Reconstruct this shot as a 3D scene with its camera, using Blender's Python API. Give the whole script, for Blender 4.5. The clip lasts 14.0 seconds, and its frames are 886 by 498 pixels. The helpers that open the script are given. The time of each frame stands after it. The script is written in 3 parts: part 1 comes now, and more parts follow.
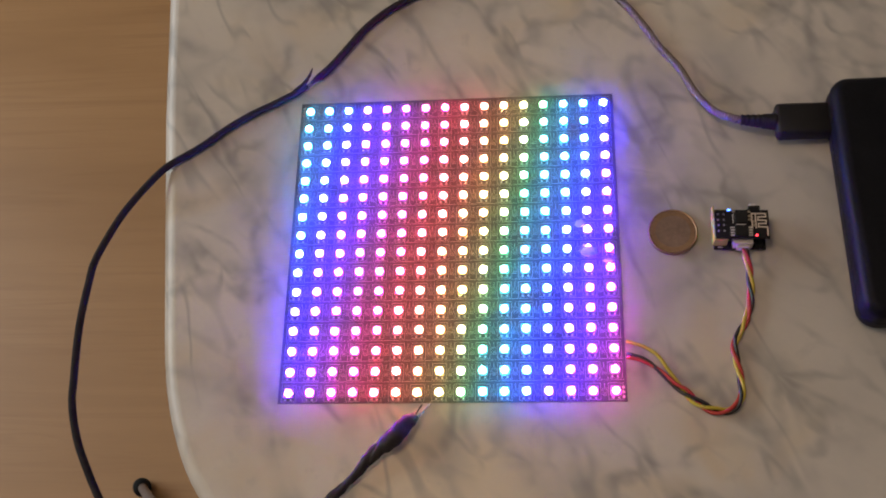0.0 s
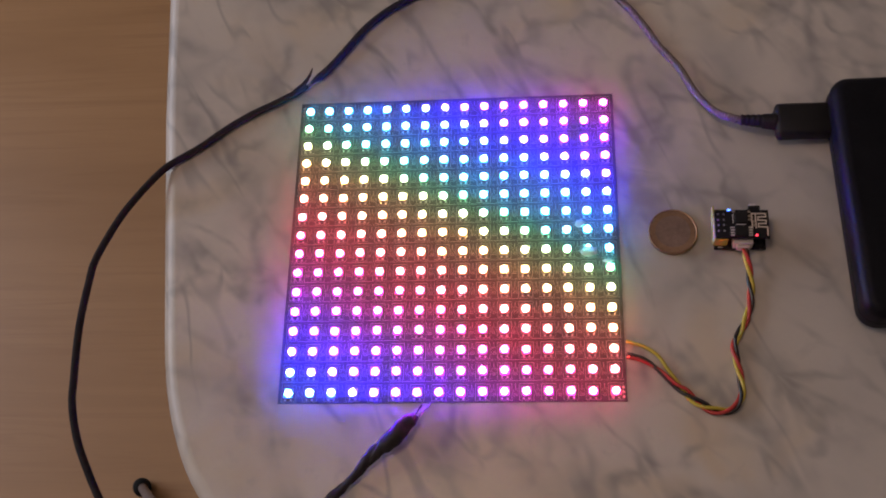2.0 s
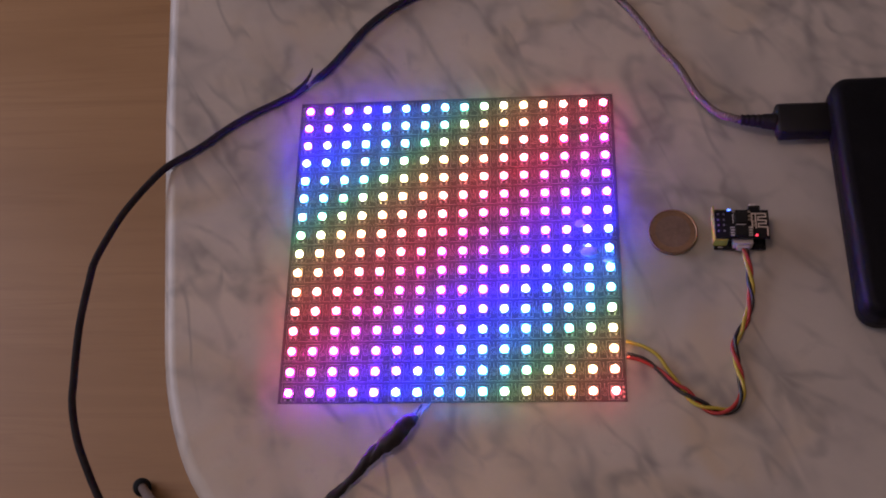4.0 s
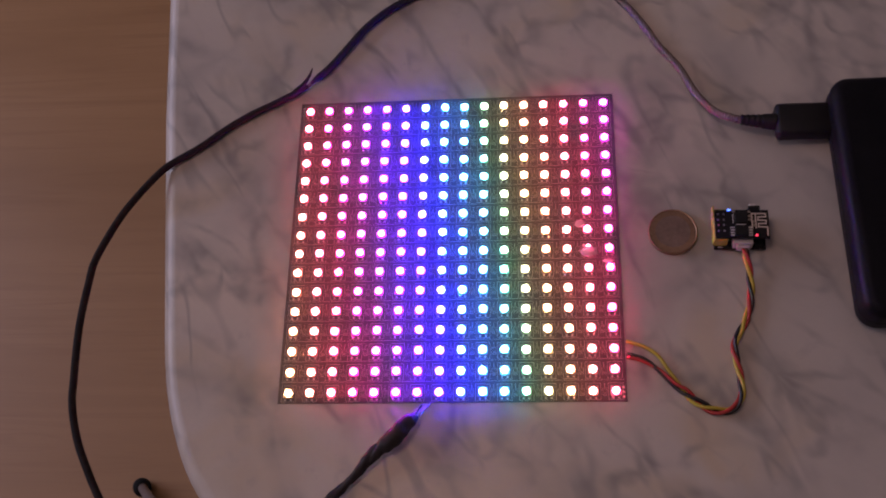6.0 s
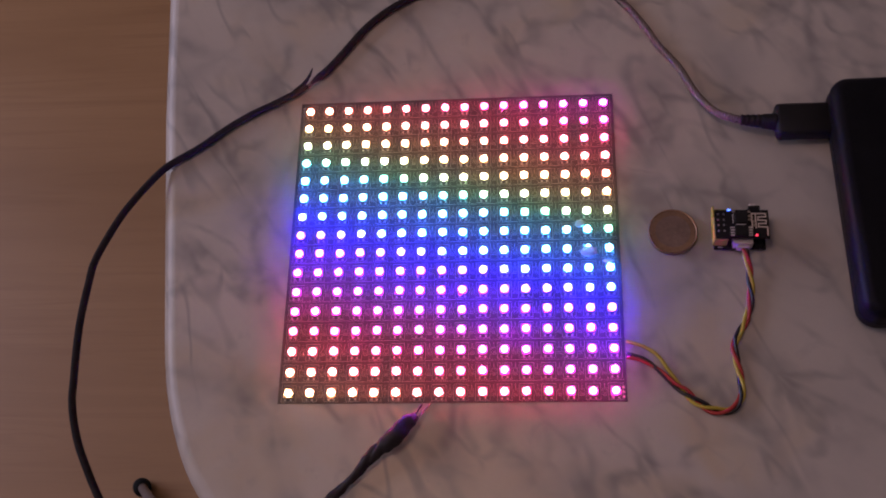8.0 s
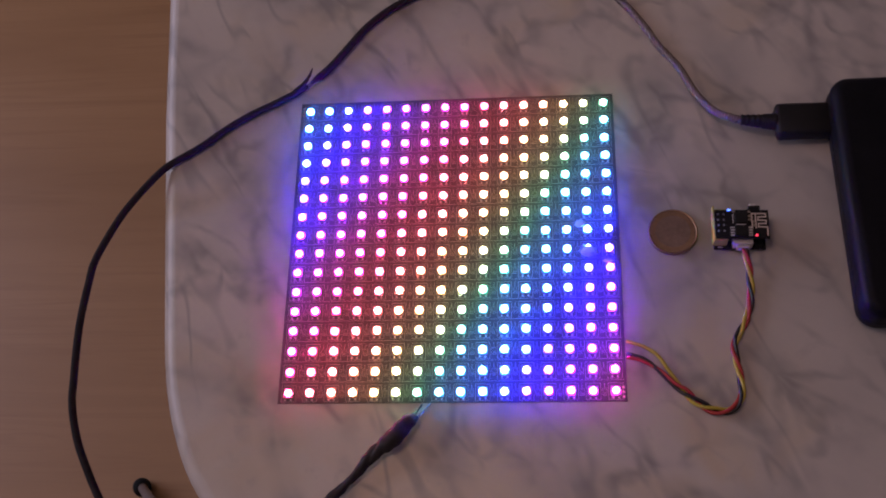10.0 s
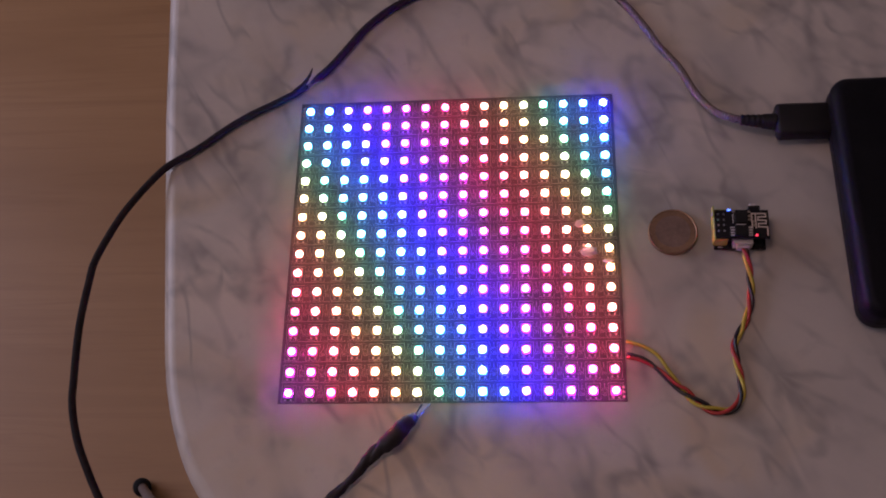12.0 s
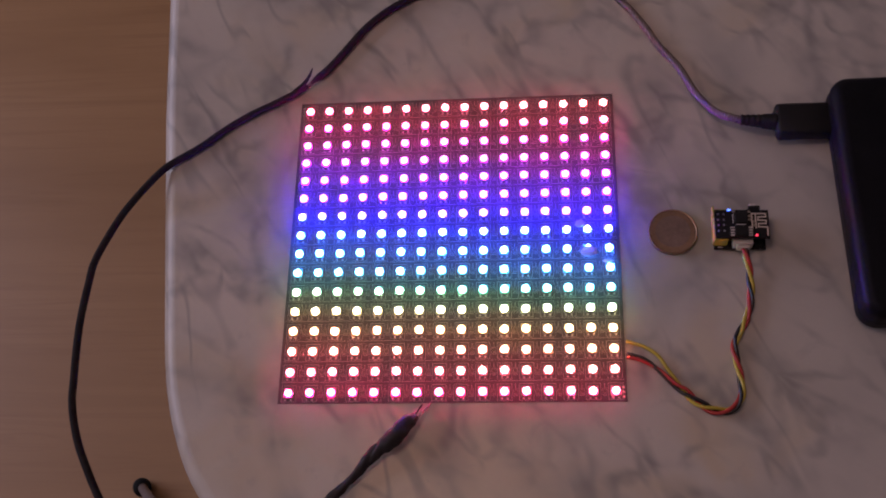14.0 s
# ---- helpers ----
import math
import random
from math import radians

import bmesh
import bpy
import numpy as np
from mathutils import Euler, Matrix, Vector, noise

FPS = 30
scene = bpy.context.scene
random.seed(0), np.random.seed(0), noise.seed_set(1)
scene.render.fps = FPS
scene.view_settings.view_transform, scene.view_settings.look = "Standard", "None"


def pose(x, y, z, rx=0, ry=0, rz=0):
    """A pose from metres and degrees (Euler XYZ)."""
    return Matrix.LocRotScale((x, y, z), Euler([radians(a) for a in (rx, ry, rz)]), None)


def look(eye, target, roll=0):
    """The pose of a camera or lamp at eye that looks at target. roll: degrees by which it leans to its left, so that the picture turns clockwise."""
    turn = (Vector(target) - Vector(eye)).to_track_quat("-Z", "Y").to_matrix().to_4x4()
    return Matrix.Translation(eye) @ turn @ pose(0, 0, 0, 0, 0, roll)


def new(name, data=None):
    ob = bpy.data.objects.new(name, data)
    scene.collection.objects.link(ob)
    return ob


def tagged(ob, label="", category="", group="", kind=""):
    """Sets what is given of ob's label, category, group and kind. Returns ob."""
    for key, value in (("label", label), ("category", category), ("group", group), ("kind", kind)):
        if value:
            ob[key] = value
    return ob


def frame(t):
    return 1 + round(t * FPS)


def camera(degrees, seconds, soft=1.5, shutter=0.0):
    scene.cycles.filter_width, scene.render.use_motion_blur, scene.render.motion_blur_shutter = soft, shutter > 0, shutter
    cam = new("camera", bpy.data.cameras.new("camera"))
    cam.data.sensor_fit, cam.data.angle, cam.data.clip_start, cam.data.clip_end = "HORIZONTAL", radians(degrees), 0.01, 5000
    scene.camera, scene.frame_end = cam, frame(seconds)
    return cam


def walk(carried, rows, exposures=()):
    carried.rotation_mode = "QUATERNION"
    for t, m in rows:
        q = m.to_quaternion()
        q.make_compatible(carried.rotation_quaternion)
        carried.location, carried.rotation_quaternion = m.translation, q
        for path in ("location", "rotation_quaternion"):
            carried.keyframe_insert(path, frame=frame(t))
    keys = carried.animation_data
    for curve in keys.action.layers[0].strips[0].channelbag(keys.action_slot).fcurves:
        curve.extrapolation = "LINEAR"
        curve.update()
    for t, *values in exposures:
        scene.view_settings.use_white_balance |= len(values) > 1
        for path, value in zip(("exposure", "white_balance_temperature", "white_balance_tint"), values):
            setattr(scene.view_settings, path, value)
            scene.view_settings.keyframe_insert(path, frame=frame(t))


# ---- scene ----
# ---- camera: stands still above the table ----
cam = camera(44.5, 14.0, soft=2.0)
EYE = Vector((0.04612, -0.21191, 1.22771))
TURN = Matrix.Rotation(math.sqrt(0.41068 ** 2 + 0.10015 ** 2), 4, Vector((0.41068, 0.10015, -0.00057)))
STAND = Matrix.Translation(EYE) @ TURN
walk(cam, [(0.0, STAND), (14.0, STAND)],
     exposures=[(0.0, -0.13, 6900, 8), (1.0, -0.18, 6650, 14), (1.5, -0.38, 6450, 19), (2.0, -0.53, 6500, 22), (3.0, -0.61, 6500, 27), (5.5, -0.98, 6220, 44), (8.0, -0.99, 6220, 44), (14.0, -1.0, 6250, 43)])

T = 0.75          # table top
GLOW = 107.0       # strength of the panel's light-emitting diodes

# ---- light ----
world = bpy.data.worlds.new("world")
scene.world = world
world.use_nodes = True
sky = world.node_tree.nodes.new("ShaderNodeTexSky")
sky.sky_type, sky.sun_disc, sky.sun_elevation, sky.sun_rotation = "NISHITA", False, radians(20), radians(250)
back = world.node_tree.nodes["Background"]
back.inputs["Strength"].default_value = 0.08
world.node_tree.links.new(sky.outputs["Color"], back.inputs["Color"])


def lamp(name, watts, size, colour, m, size_y=None):
    data = bpy.data.lights.new(name, "AREA")
    data.energy, data.size, data.color = watts, size, colour
    data.shape = "RECTANGLE" if size_y else "DISK"
    if size_y:
        data.size_y = size_y
    ob = new(name, data)
    ob.matrix_basis = m
    return ob


# daylight in the window's opening, and the warm bulb under the ceiling
lamp("window_daylight", 37, 1.4, (0.80, 0.90, 1.0), look((-2.15, 0.6, 1.30), (0, 0.1, 0.85)), 1.0)
lamp("ceiling_bulb", 6.6, 0.5, (1.0, 0.72, 0.45), look((-0.45, 0.05, 2.42), (-0.1, 0.0, 0)))


# ---- materials ----
def material(name, rough=0.5, metal=0.0, colour=(0.5, 0.5, 0.5), **extra):
    m = bpy.data.materials.new(name)
    m.use_nodes = True
    b = m.node_tree.nodes["Principled BSDF"]
    b.inputs["Base Color"].default_value = (*colour, 1)
    b.inputs["Roughness"].default_value = rough
    b.inputs["Metallic"].default_value = metal
    for key, value in extra.items():
        b.inputs[key.replace("_", " ")].default_value = value
    return m, m.node_tree.nodes, m.node_tree.links, b


def node(nodes, kind, **values):
    n = nodes.new(kind)
    for key, value in values.items():
        n.inputs[key.replace("_", " ")].default_value = value
    return n


def math_node(nodes, links, operation, a, b=None):
    n = nodes.new("ShaderNodeMath")
    n.operation = operation
    for i, v in enumerate((a, b)):
        if v is None:
            continue
        if isinstance(v, (int, float)):
            n.inputs[i].default_value = v
        else:
            links.new(v, n.inputs[i])
    return n.outputs[0]


def ramp(nodes, links, fac, stops):
    n = nodes.new("ShaderNodeValToRGB")
    r = n.color_ramp
    while len(r.elements) < len(stops):
        r.elements.new(0.5)
    for e, (at, c) in zip(r.elements, stops):
        e.position, e.color = at, (*c, 1)
    links.new(fac, n.inputs["Fac"])
    return n.outputs["Color"]


def mapped(nodes, links, scale, turn=0.0, shift=(0, 0, 0)):
    co = nodes.new("ShaderNodeTexCoord")
    m = nodes.new("ShaderNodeMapping")
    m.inputs["Scale"].default_value = scale
    m.inputs["Rotation"].default_value = (0, 0, radians(turn))
    m.inputs["Location"].default_value = shift
    links.new(co.outputs["Object"], m.inputs["Vector"])
    return m.outputs["Vector"]


def noise_of(nodes, links, vec, scale, detail=4.0, distort=0.0, rough=0.55):
    n = node(nodes, "ShaderNodeTexNoise", Scale=scale, Detail=detail, Distortion=distort, Roughness=rough)
    links.new(vec, n.inputs["Vector"])
    return n.outputs["Fac"]


def mix(nodes, links, fac, a, b, how="MIX"):
    n = nodes.new("ShaderNodeMix")
    n.data_type, n.blend_type = "RGBA", how
    for socket, v in ((n.inputs[0], fac), (n.inputs[6], a), (n.inputs[7], b)):
        if isinstance(v, (int, float)):
            socket.default_value = v
        elif isinstance(v, tuple):
            socket.default_value = (*v, 1)
        else:
            links.new(v, socket)
    return n.outputs[2]


def bump(nodes, links, b, height, strength, distance=0.001):
    n = node(nodes, "ShaderNodeBump", Strength=strength, Distance=distance)
    links.new(height, n.inputs["Height"])
    links.new(n.outputs["Normal"], b.inputs["Normal"])


def worn(name, colour, rough, metal=0.0, scale=300.0, amount=0.25, relief=0.15, **extra):
    """A plain surface with fine mottling in colour, gloss and relief."""
    m, n, l, b = material(name, rough, metal, colour, **extra)
    v = mapped(n, l, (1, 1, 1))
    fine, broad = noise_of(n, l, v, scale, 5), noise_of(n, l, v, scale / 9, 3)
    both = math_node(n, l, "ADD", math_node(n, l, "MULTIPLY", fine, 0.5), math_node(n, l, "MULTIPLY", broad, 0.5))
    dark = tuple(c * (1 - amount) for c in colour)
    light = tuple(min(1.0, c * (1 + amount)) for c in colour)
    l.new(ramp(n, l, both, [(0.3, dark), (0.7, light)]), b.inputs["Base Color"])
    l.new(math_node(n, l, "ADD", math_node(n, l, "MULTIPLY", broad, 0.25), max(0.02, rough - 0.12)), b.inputs["Roughness"])
    bump(n, l, b, fine, relief, 0.0004)
    return m


def marble():
    m, n, l, b = material("veined_marble", 0.4)
    b.inputs["Specular IOR Level"].default_value = 0.3
    v = mapped(n, l, (1, 1, 1))

    def slanted(turn, stretch, shift):
        """Coordinates drawn out along a slanting direction."""
        p = n.new("ShaderNodeMapping")
        p.vector_type = "TEXTURE"
        p.inputs["Rotation"].default_value = (0, 0, radians(turn))
        p.inputs["Scale"].default_value = (stretch, 1, 1)
        p.inputs["Location"].default_value = shift
        l.new(v, p.inputs["Vector"])
        return p.outputs["Vector"]

    def smooth(value, a0, a1, b0, b1):
        r = n.new("ShaderNodeMapRange")
        r.interpolation_type = "SMOOTHSTEP"
        l.new(value, r.inputs["Value"])
        for key, x in (("From Min", a0), ("From Max", a1), ("To Min", b0), ("To Max", b1)):
            r.inputs[key].default_value = x
        return r.outputs["Result"]

    def ridge(vec, scale, detail, distort):
        f = noise_of(n, l, vec, scale, detail, distort, 0.55)
        return math_node(n, l, "ABSOLUTE", math_node(n, l, "SUBTRACT", f, 0.5))

    def times(a, b):
        return math_node(n, l, "MULTIPLY", a, b)

    def veins(vec, scale, wander):
        """Distance to the edges of a wandering net of cells."""
        shove = node(n, "ShaderNodeTexNoise", Scale=scale * 0.9, Detail=2.5, Roughness=0.5)
        l.new(vec, shove.inputs["Vector"])
        off = n.new("ShaderNodeVectorMath")
        off.operation = "MULTIPLY_ADD"
        l.new(shove.outputs["Color"], off.inputs[0])
        off.inputs[1].default_value = (wander, wander, 0)
        l.new(vec, off.inputs[2])
        cells = node(n, "ShaderNodeTexVoronoi", Scale=scale)
        cells.feature = "DISTANCE_TO_EDGE"
        l.new(off.outputs[0], cells.inputs["Vector"])
        return cells.outputs["Distance"]

    cloud = noise_of(n, l, v, 10, 5, 0.4)
    base = ramp(n, l, cloud, [(0.3, (0.50, 0.455, 0.415)), (0.52, (0.585, 0.528, 0.468)), (0.72, (0.645, 0.57, 0.485))])
    rust = smooth(noise_of(n, l, v, 13, 3, 0.5), 0.52, 0.76, 0, 0.6)
    c = mix(n, l, rust, base, (0.56, 0.42, 0.24))
    # a pale honey-coloured patch with a ragged edge near the rounded side
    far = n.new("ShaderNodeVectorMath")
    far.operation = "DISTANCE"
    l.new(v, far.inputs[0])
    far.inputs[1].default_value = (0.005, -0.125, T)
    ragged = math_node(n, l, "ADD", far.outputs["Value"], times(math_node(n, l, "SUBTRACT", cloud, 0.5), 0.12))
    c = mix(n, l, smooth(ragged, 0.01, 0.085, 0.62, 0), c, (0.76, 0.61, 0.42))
    large = veins(slanted(-58, 2.2, (0.13, 0.02, 0)), 25, 0.046)
    small = veins(slanted(-42, 1.7, (0.4, 0.31, 0)), 48, 0.024)
    gate1 = smooth(noise_of(n, l, v, 19, 2), 0.36, 0.60, 0.12, 1)
    gate2 = smooth(noise_of(n, l, slanted(-30, 1.3, (0.9, 0.5, 0)), 26, 2), 0.42, 0.60, 0, 1)
    knot = smooth(noise_of(n, l, v, 50, 2), 0.36, 0.68, 0.3, 1)
    haze = times(smooth(large, 0, 0.36, 1, 0), smooth(noise_of(n, l, v, 17, 3), 0.40, 0.66, 0, 1))
    c = mix(n, l, times(haze, 0.46), c, (0.31, 0.295, 0.285))
    c = mix(n, l, times(times(smooth(large, 0, 0.10, 1, 0), gate1), times(knot, 0.70)), c, (0.215, 0.205, 0.198))
    c = mix(n, l, times(times(smooth(small, 0, 0.14, 1, 0), gate2), times(knot, 0.62)), c, (0.235, 0.222, 0.21))
    hair = ridge(slanted(-64, 3.4, (0.2, 0.8, 0)), 26, 2, 0.1)
    c = mix(n, l, times(times(smooth(hair, 0, 0.03, 1, 0), smooth(noise_of(n, l, v, 20, 2), 0.42, 0.60, 0, 1)), 0.5), c, (0.25, 0.235, 0.225))
    grain = noise_of(n, l, v, 420, 3)
    speck = smooth(noise_of(n, l, v, 95, 4, 0.3), 0.58, 0.74, 0, 0.25)
    c = mix(n, l, speck, c, (0.34, 0.32, 0.30))
    c = mix(n, l, times(grain, 0.16), c, (0.40, 0.38, 0.37))
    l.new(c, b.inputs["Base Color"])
    l.new(math_node(n, l, "ADD", times(cloud, 0.2), 0.3), b.inputs["Roughness"])
    bump(n, l, b, grain, 0.06, 0.0005)
    return m


def floor_wood():
    m, n, l, b = material("beech_floor", 0.42)
    v = mapped(n, l, (0.7, 11, 1), 2)
    vw = mapped(n, l, (0.5, 5, 1), -1, (0.2, 0.45, 0))
    fine = noise_of(n, l, mapped(n, l, (6, 150, 1), 1), 4, 5, 0.3)
    grain = noise_of(n, l, v, 3.0, 6, 1.6)
    wide = noise_of(n, l, vw, 2.2, 4, 1.0)
    base = ramp(n, l, wide, [(0.3, (0.33, 0.172, 0.068)), (0.55, (0.39, 0.210, 0.088)), (0.75, (0.425, 0.236, 0.105))])
    streak = ramp(n, l, grain, [(0.33, (0.80, 0.74, 0.68)), (0.47, (1, 1, 1))])
    c = mix(n, l, 0.38, base, streak, "MULTIPLY")
    c = mix(n, l, math_node(n, l, "MULTIPLY", fine, 0.3), c, (0.27, 0.14, 0.058))
    line = noise_of(n, l, mapped(n, l, (0.45, 14, 1), -2, (0.6, 0.1, 0)), 3.2, 3, 0.8)
    near = math_node(n, l, "ABSOLUTE", math_node(n, l, "SUBTRACT", line, 0.5))
    thin = n.new("ShaderNodeMapRange")
    l.new(near, thin.inputs["Value"])
    for key, x in (("From Min", 0.0), ("From Max", 0.028), ("To Min", 0.24), ("To Max", 0.0)):
        thin.inputs[key].default_value = x
    some = math_node(n, l, "MULTIPLY", thin.outputs["Result"], ramp(n, l, wide, [(0.42, (0, 0, 0)), (0.6, (1, 1, 1))]))
    c = mix(n, l, some, c, (0.21, 0.095, 0.035))
    l.new(c, b.inputs["Base Color"])
    bump(n, l, b, fine, 0.08, 0.0006)
    return m


MARBLE, WOOD = marble(), floor_wood()
PLASTER = worn("plaster", (0.72, 0.68, 0.62), 0.85, scale=60, amount=0.05)
WHITE_PAINT = worn("white_paint", (0.78, 0.77, 0.74), 0.5, scale=90, amount=0.05)
DARK_IRON = worn("dark_iron", (0.05, 0.05, 0.05), 0.5, 0.6, scale=120)
JACKET = worn("black_cable_jacket", (0.020, 0.016, 0.016), 0.72, scale=500, amount=0.5, relief=0.5, Specular_IOR_Level=0.12)
TAPE = worn("black_insulating_tape", (0.018, 0.013, 0.015), 0.55, scale=260, amount=0.5, relief=0.9, Specular_IOR_Level=0.32)
RUBBER = worn("black_rubber", (0.010, 0.010, 0.010), 0.7, scale=400, amount=0.3, Specular_IOR_Level=0.2)
BANK = worn("black_plastic", (0.007, 0.007, 0.009), 0.42, scale=600, amount=0.3, relief=0.03, Specular_IOR_Level=0.08)
PLUG = worn("matt_black_plastic", (0.009, 0.008, 0.009), 0.55, scale=500, amount=0.3, Specular_IOR_Level=0.25)
STEEL = worn("steel", (0.55, 0.55, 0.56), 0.3, 1.0, scale=400, amount=0.15)
TIN = worn("solder_tin", (0.75, 0.75, 0.76), 0.25, 1.0, scale=900, amount=0.1)
BRASS = worn("nickel_brass", (0.31, 0.195, 0.13), 0.40, 0.85, scale=500, amount=0.2, relief=0.3)
NICKEL = worn("cupronickel", (0.27, 0.19, 0.165), 0.5, 0.85, scale=500, amount=0.2, relief=0.4)
SOLDER_MASK = worn("black_solder_mask", (0.098, 0.096, 0.100), 0.6, scale=800, amount=0.25, relief=0.1, Specular_IOR_Level=0.1)
PANEL_LINE = worn("dull_printed_line", (0.46, 0.45, 0.44), 0.6, scale=900, amount=0.2)
SILK = worn("printed_white_line", (0.72, 0.70, 0.68), 0.6, scale=900, amount=0.2)
LED_BODY = worn("translucent_led_body", (0.22, 0.217, 0.213), 0.5, scale=900, amount=0.06)
CERAMIC = worn("tan_ceramic", (0.30, 0.24, 0.18), 0.5, scale=900, amount=0.2)
FOOT = worn("solder_blob", (0.52, 0.51, 0.50), 0.35, 0.3, scale=900, amount=0.1)
PANEL_CAP = worn("dark_capacitor", (0.10, 0.095, 0.09), 0.5, scale=900, amount=0.2)
PIN = worn("dull_tin", (0.24, 0.235, 0.235), 0.5, 0.6, scale=900, amount=0.2)
GOLD = worn("gold_plating", (0.74, 0.61, 0.52), 0.5, 0.2, scale=900, amount=0.15)
YELLOW_PLASTIC = worn("yellow_plastic", (0.36, 0.345, 0.035), 0.45, scale=500, amount=0.12)
CREAM_PLASTIC = worn("cream_nylon", (0.55, 0.50, 0.46), 0.45, scale=500, amount=0.08)
CORE = worn("frayed_core", (0.15, 0.11, 0.095), 0.7, scale=500, amount=0.3)
MODULE = worn("glossless_black_board", (0.012, 0.011, 0.013), 0.55, scale=900, amount=0.2, Specular_IOR_Level=0.15)
CHIP = worn("black_chip_resin", (0.012, 0.012, 0.013), 0.5, scale=900, amount=0.2, Specular_IOR_Level=0.2)
WIRE_RED = worn("red_wire_sleeve", (0.46, 0.040, 0.032), 0.4, scale=500, amount=0.15)
WIRE_YELLOW = worn("yellow_wire_sleeve", (0.52, 0.40, 0.045), 0.4, scale=500, amount=0.12)
WIRE_BLACK = worn("black_wire_sleeve", (0.016, 0.013, 0.014), 0.38, scale=500, amount=0.3)
GREY_TUBE = worn("grey_anodised_tube", (0.20, 0.165, 0.155), 0.5, 0.5, scale=200, amount=0.1)


def braid():
    """Brown-silver shielded cable under a clear sleeve: slanting strands."""
    m, n, l, b = material("braided_shield", 0.5, 0.12)
    v = mapped(n, l, (1, 1, 1))
    w = node(n, "ShaderNodeTexWave", Scale=260.0, Distortion=14.0, Detail=3.0)
    l.new(v, w.inputs["Vector"])
    blot = noise_of(n, l, v, 130, 4)
    fac = math_node(n, l, "MULTIPLY", w.outputs["Fac"], blot)
    l.new(ramp(n, l, fac, [(0.10, (0.11, 0.078, 0.068)), (0.40, (0.19, 0.145, 0.13)), (0.8, (0.40, 0.35, 0.33))]), b.inputs["Base Color"])
    bump(n, l, b, w.outputs["Fac"], 0.5, 0.0006)
    b.inputs["Coat Weight"].default_value = 0.12
    return m


def residue():
    m, n, l, b = material("clear_glue", 0.35, 0.0, (0.55, 0.55, 0.55))
    b.inputs["Transmission Weight"].default_value = 0.35
    v = mapped(n, l, (1, 1, 1))
    bump(n, l, b, noise_of(n, l, v, 700, 4), 0.8, 0.0008)
    return m


BRAID, GLUE = braid(), residue()


def diode_light(wave, name, strength, pale):
    """Light of the panel's diodes: the hue runs along the wave's own z axis, through the chip's rainbow of eight colours."""
    m = bpy.data.materials.new(name)
    m.use_nodes = True
    n, l = m.node_tree.nodes, m.node_tree.links
    n.remove(n["Principled BSDF"])
    co = n.new("ShaderNodeTexCoord")
    co.object = wave
    sep = n.new("ShaderNodeSeparateXYZ")
    l.new(co.outputs["Object"], sep.inputs[0])
    hue = math_node(n, l, "FRACT", math_node(n, l, "ADD", math_node(n, l, "MULTIPLY", sep.outputs["Z"], WAVES), FIRST_HUE))
    stops = ((0.86, 0.0, 0.09), (0.64, 0.06, 0.04), (0.46, 0.22, 0.04), (0.0, 0.42, 0.15), (0.0, 0.36, 1.5),
             (0.03, 0.04, 3.8), (0.36, 0.01, 2.7), (0.78, 0.0, 0.55), (0.86, 0.0, 0.09))
    c = ramp(n, l, hue, [(k / 8, q) for k, q in enumerate(stops)])
    c = mix(n, l, 1.0, c, (pale, pale, pale), "ADD")
    e = n.new("ShaderNodeEmission")
    e.inputs["Strength"].default_value = strength
    l.new(c, e.inputs["Color"])
    l.new(e.outputs[0], n["Material Output"].inputs["Surface"])
    return m


def lit(name, colour, strength):
    m, n, l, b = material(name, 0.3, 0.0, colour)
    b.inputs["Emission Color"].default_value = (*colour, 1)
    b.inputs["Emission Strength"].default_value = strength
    return m


# ---- mesh helpers ----
def part(name, bm, mats, parent=None, label="", smooth=False):
    """Links a bmesh as one mesh object, under parent where there is one."""
    me = bpy.data.meshes.new(name)
    if smooth:
        for f in bm.faces:
            f.smooth = True
    bm.to_mesh(me)
    bm.free()
    for m in (mats if isinstance(mats, (list, tuple)) else [mats]):
        me.materials.append(m)
    ob = new(name, me)
    if parent:
        ob.parent = parent
    if label:
        ob["label"] = label
    return ob


def box(bm, x0, x1, y0, y1, z0, z1, mat=0):
    v = [bm.verts.new(p) for p in ((x0, y0, z0), (x1, y0, z0), (x1, y1, z0), (x0, y1, z0),
                                   (x0, y0, z1), (x1, y0, z1), (x1, y1, z1), (x0, y1, z1))]
    for ids in ((3, 2, 1, 0), (4, 5, 6, 7), (0, 1, 5, 4), (1, 2, 6, 5), (2, 3, 7, 6), (3, 0, 4, 7)):
        bm.faces.new([v[i] for i in ids]).material_index = mat
    return v


def boxes(*rows):
    bm = bmesh.new()
    for r in rows:
        box(bm, *r)
    return bm


def soft_box(x0, x1, y0, y1, z0, z1, r, steps=2):
    bm = bmesh.new()
    box(bm, x0, x1, y0, y1, z0, z1)
    bmesh.ops.bevel(bm, geom=bm.edges[:], offset=r, segments=steps, affect="EDGES", profile=0.5)
    return bm


def rounded_slab(x0, x1, y0, y1, z0, z1, corner, edge, steps=6):
    """A slab with round corners in plan and rounded upper and lower edges."""
    bm = bmesh.new()
    box(bm, x0, x1, y0, y1, z0, z1)
    upright = [e for e in bm.edges if abs(e.verts[0].co.z - e.verts[1].co.z) > 1e-6]
    bmesh.ops.bevel(bm, geom=upright, offset=corner, segments=steps, affect="EDGES", profile=0.5)
    rim = [e for e in bm.edges if abs(e.verts[0].co.z - e.verts[1].co.z) < 1e-6]
    bmesh.ops.bevel(bm, geom=rim, offset=edge, segments=4, affect="EDGES", profile=0.5)
    return bm


